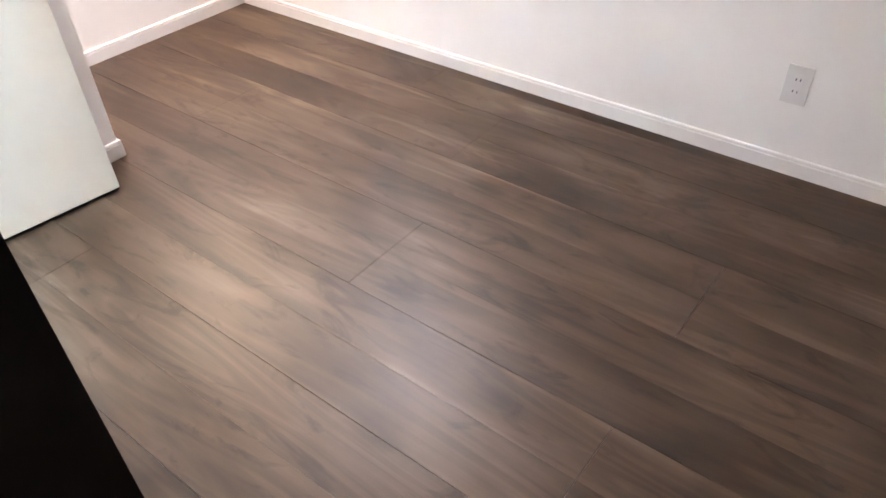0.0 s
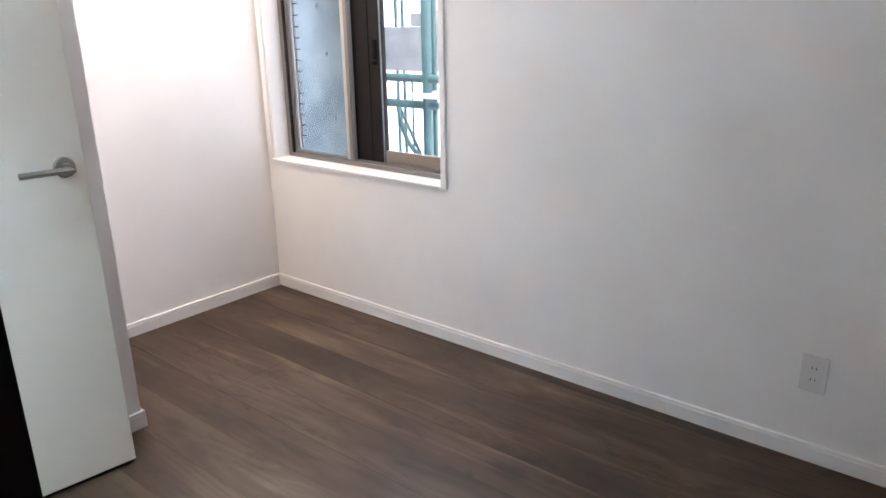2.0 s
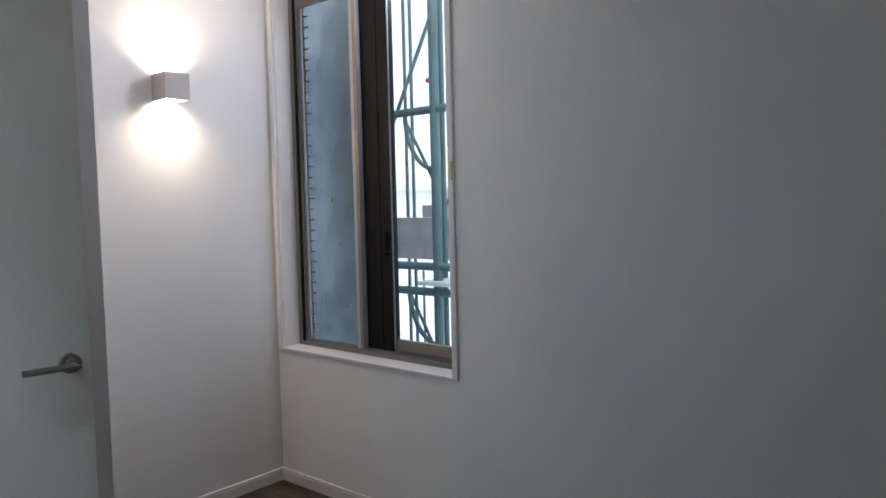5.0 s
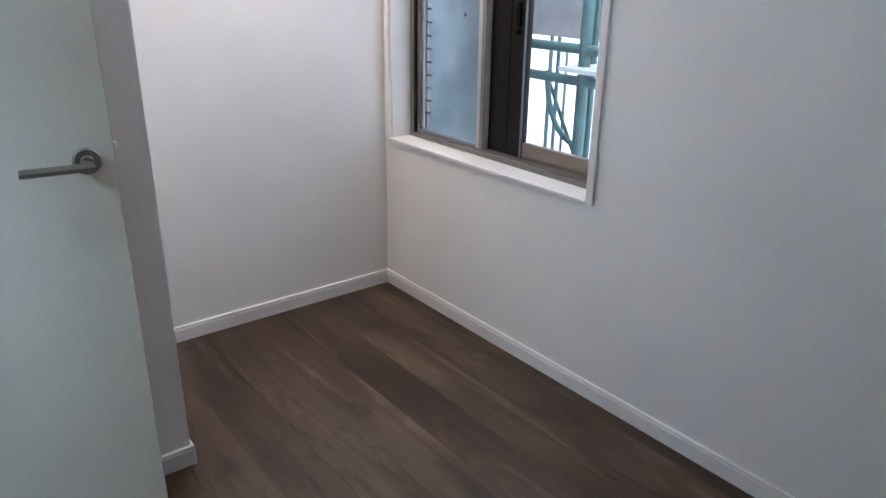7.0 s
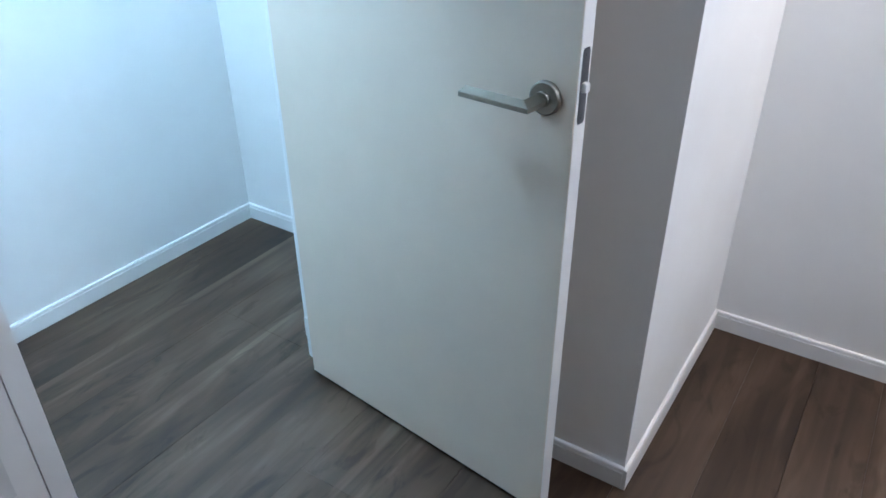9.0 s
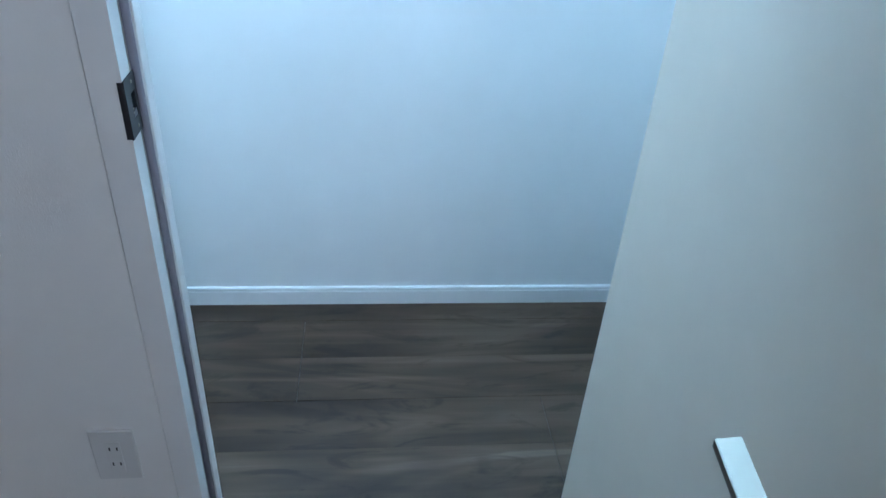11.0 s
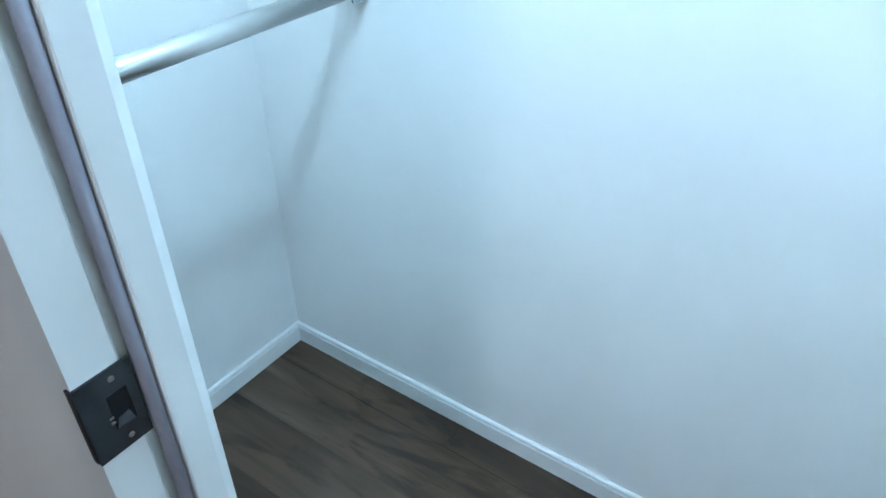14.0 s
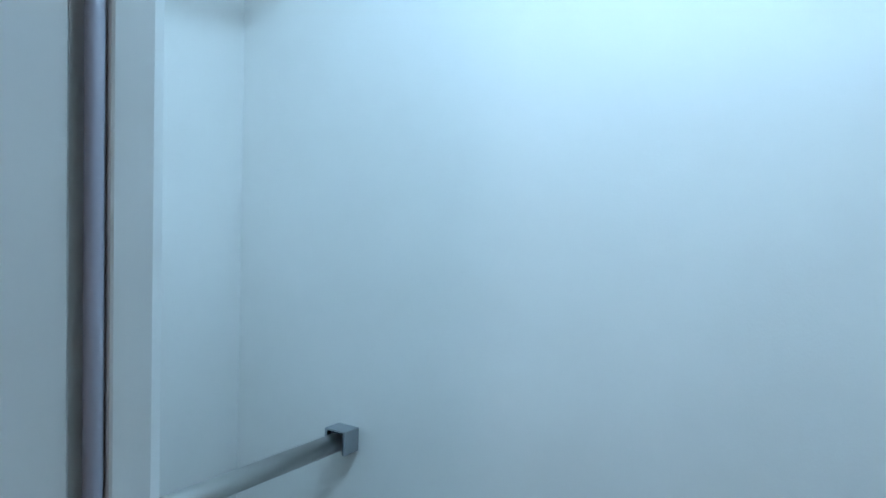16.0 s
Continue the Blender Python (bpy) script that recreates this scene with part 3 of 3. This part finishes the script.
def hanging_rail(z, y):
    r = empty("hanging_rail", "polished steel closet hanging rail on wall brackets", "closet rail", group="closet rails", at=(XA, y, z))
    length, q = (XE - TE) - XA, 0.0245
    part("rod", tube([(0.006, 0, 0), (length - 0.006, 0, 0)], 0.0178, 32), CHROME, r)
    for wall, way in ((0.0005, 1), (length - 0.0005, -1)):
        # an open-bottomed square cup: back plate, two cheeks and a top
        def cup(u0, u1, y0, y1, z0, z1, bevel=0.0):
            a, b = sorted((wall + way * u0, wall + way * u1))
            return box(a, b, y0, y1, z0, z1, bevel)

        bm = bmesh.new()
        for y0, y1, z0, z1 in ((-q, -0.0192, -0.020, q), (0.0192, q, -0.020, q), (-0.0192, 0.0192, 0.0210, q)):
            a, b = sorted((wall, wall + way * 0.040))
            box_bm(bm, a, b, y0, y1, z0, z1, 0.001)
        k = part("bracket", bm, GREYALU, r, "grey metal rail bracket")
        part("wall_plate", cup(0.0, 0.003, -0.0192, 0.0192, -0.020, 0.0210), LATCHMETAL, k)
        part("lining", cup(0.030, 0.0395, -0.0191, 0.0191, 0.0180, 0.0195), BLACK, k, "black lining of the bracket")
        for y0, y1 in ((-0.0191, -0.0180), (0.0180, 0.0191)):
            part("lining", cup(0.030, 0.0395, y0, y1, -0.018, 0.0190), BLACK, k, "black lining of the bracket")


hanging_rail(0.992, 0.374)
hanging_rail(1.94, 0.373)


# ---- wall outlets ----
def outlet(place, label):
    """A tall double outlet plate. place maps (u across, v up, w out of the wall) to the room."""
    o = empty("wall_outlet", label, "outlet", group="wall outlets")
    w, h = 0.0355, 0.058

    def slab(u0, u1, v0, v1, w0, w1, bevel=0.0):
        bm = box(u0, u1, v0, v1, w0, w1, bevel)
        for v in bm.verts:
            v.co = place(*v.co)
        bmesh.ops.recalc_face_normals(bm, faces=bm.faces)
        return bm

    part("plate", slab(-w, w, -h, h, 0.0003, 0.006, 0.002), PLASTIC, o)
    ins = part("socket", slab(-0.0115, 0.0115, -0.034, 0.034, 0.006, 0.0075, 0.0006), PLASTIC, o)
    for v in (-0.018, 0.018):
        for u in (-0.006, 0.006):
            part("slot", slab(u - 0.0012, u + 0.0012, v - 0.004, v + 0.004, 0.0074, 0.0077), BLACK, ins)
    return o


outlet(lambda u, v, w: Vector((XC - w, -0.151 + u, 0.284 + v)), "white double wall outlet beside the skirting")
outlet(lambda u, v, w: Vector((XE + w, 0.722 - u, 0.340 + v)), "white double wall outlet near the closet frame")


# ---- outside the window ----
structure("ground", box(-60, 120, -90, 120, -3.4, -3.2), GROUND, "pale ground far below the window", "ground")
CW = 1.33
cw = structure("backdrop_wall", box(CW, CW + 0.2, 2.115, 7.0, -3.2, 6.0), CONCRETE, "blue-grey bare concrete wall outside the window", "wall")
for y, z in ((2.30, 1.62), (2.31, 1.12), (2.27, 0.80), (2.36, 1.35), (2.75, 1.62), (2.75, 1.12)):
    bm = tube([(CW - 0.0015, y, z), (CW + 0.01, y, z)], 0.010, 14)
    part("tie_hole", bm, PLUG, cw)


def scaffold():
    s = empty("scaffold", "green steel pipe scaffold tower with brackets", "scaffold", at=(0, 0, -3.2))
    X = 2.0
    o = Vector((0, 0, 3.2))

    def pipe(name, a, b, r, m=GREEN):
        return part(name, tube([Vector(a) + o, Vector(b) + o], r, 10), m, s)

    pipe("post", (X, 2.225, -3.2), (X, 2.225, 5.5), 0.030)
    pipe("post", (X + 0.12, 2.27, -3.2), (X + 0.12, 2.27, 5.5), 0.016)
    pipe("thin_post", (X + 0.5, 2.86, -3.2), (X + 0.5, 2.86, 5.5), 0.012)
    pipe("thin_post", (X + 0.5, 2.92, -3.2), (X + 0.5, 2.92, 5.5), 0.012)
    pipe("post", (X, 4.0, -3.2), (X, 4.0, 5.5), 0.030)
    for z in (1.86, 0.95, 0.80, 2.8):
        pipe("ledger", (X, 1.2, z), (X, 4.2, z), 0.024)
    pipe("brace", (X + 0.05, 2.26, 2.45), (X + 0.05, 2.75, 1.55), 0.012)
    for z in (1.86, 0.83):
        arc = [Vector((X, 2.24 + 0.22 * math.sin(a), z - 0.34 * math.cos(a))) + o for a in (math.pi / 2 * k / 8 for k in range(9))]
        part("bracket", tube(arc, 0.014, 8), GREEN, s)
        pipe("bracket", (X + 0.03, 2.26, z - 0.42), (X + 0.03, 2.48, z - 0.05), 0.010)
    part("bolt", tube([Vector((X - 0.04, 2.24, 2.02)) + o, Vector((X + 0.02, 2.24, 2.02)) + o], 0.014, 10), plain("red_clamp", (0.35, 0.06, 0.05), 0.5), s, "red clamp bolt")
    part("plank", box(X - 0.10, X + 0.35, 1.4, 2.30, 0.85 + 3.2, 0.872 + 3.2, 0.003), SNOWY, s, "pale steel deck plank")
    part("toe_board", box(X + 0.30, X + 0.33, 1.2, 4.2, 0.96 + 3.2, 1.23 + 3.2, 0.003), BOARD, s, "grey-brown toe board")
    for y in (2.33, 2.42, 2.52, 2.64):
        pipe("baluster", (X + 0.2, y, -0.2), (X + 0.2, y, 0.95), 0.008)


scaffold()
crate = tagged(ob_of("crate", box(2.31, 2.52, 2.40, 2.62, 1.232, 1.31, 0.008), BOARD), "grey-brown crate standing on a scaffold board", "crate")


def far_house(x, y, w, d, h):
    b = empty("house", "pale far house with a low roof and dark windows", "house", group="far houses", at=(x, y, -3.2))
    part("wall", box(-w / 2, w / 2, -d / 2, d / 2, 0, h), FACADE, b)
    part("roof", prism([(-w / 2 - 0.4, h), (w / 2 + 0.4, h), (0, h + 1.6)], lambda u, v, q: Vector((u, -d / 2 - 0.3 + q, v)), d + 0.6), FACADE, b)
    for k in range(3):
        for z in (1.0, 3.6):
            part("window", box(-w / 2 - 0.03, -w / 2 + 0.02, -d / 2 + 1.0 + k * d / 3.4, -d / 2 + 2.2 + k * d / 3.4, z, z + 1.3), SHADEBRONZE, b)


far_house(40, 44, 9, 11, 5.6)
far_house(52, 40, 10, 9, 5.8)
far_house(34, 48, 8, 8, 5.2)


# ---- floor boards ----
def boards():
    edges = {3: 1.10, 2: 0.70, 1: 1.612, 0: 0.561, -1: -0.207, -2: 1.25, -3: 0.30, -4: 1.585, -5: 0.966, -6: 0.612}
    w, length, gap = 0.3145, 1.818, 0.0007
    x_lo, x_hi, y_lo, y_hi = XA + 0.0, XC, YS, YB
    for k, joint in edges.items():
        x0, x1 = max(-0.228 + w * k, x_lo), min(-0.228 + w * (k + 1), x_hi)
        if x1 - x0 < 0.01:
            continue
        y = joint - 2 * length
        while y < y_hi:
            a, b = max(y, y_lo), min(y + length, y_hi)
            if b - a > 0.01:
                bm = bmesh.new()
                mid = (-0.228 + w * k) + w / 2
                for s0, s1 in ((x0 + gap / 2, min(mid - 0.0001, x1)), (max(mid + 0.0001, x0), x1 - gap / 2)):
                    if s1 - s0 < 0.004:
                        continue
                    cuts = [y, y + length]
                    for c0, c1 in zip(cuts, cuts[1:]):
                        q0, q1 = max(c0, a), min(c1, b)
                        if q1 - q0 < 0.004:
                            continue
                        e0 = gap / 2 if c0 == y else 0.0002
                        e1 = gap / 2 if c1 == y + length else 0.0002
                        slab(bm, s0, s1, q0 + e0, q1 - e1, s0 <= x0 + gap, s1 >= x1 - gap)
                part("floor_board", bm, WOOD, floor)
            y += length


def slab(bm, x0, x1, y0, y1, left, right):
    c, l, r = 0.0004, 0.0004 if left else 0.00015, 0.0004 if right else 0.00015
    top = [bm.verts.new((x, y, 0)) for x, y in ((x0 + l, y0 + c), (x1 - r, y0 + c), (x1 - r, y1 - c), (x0 + l, y1 - c))]
    low = [bm.verts.new((x, y, -0.0012)) for x, y in ((x0, y0), (x1, y0), (x1, y1), (x0, y1))]
    base = [bm.verts.new((v.co.x, v.co.y, -0.012)) for v in low]
    bm.faces.new(top)
    for k in range(4):
        bm.faces.new((low[k], low[(k + 1) % 4], top[(k + 1) % 4], top[k]))
        bm.faces.new((base[k], base[(k + 1) % 4], low[(k + 1) % 4], low[k]))


boards()
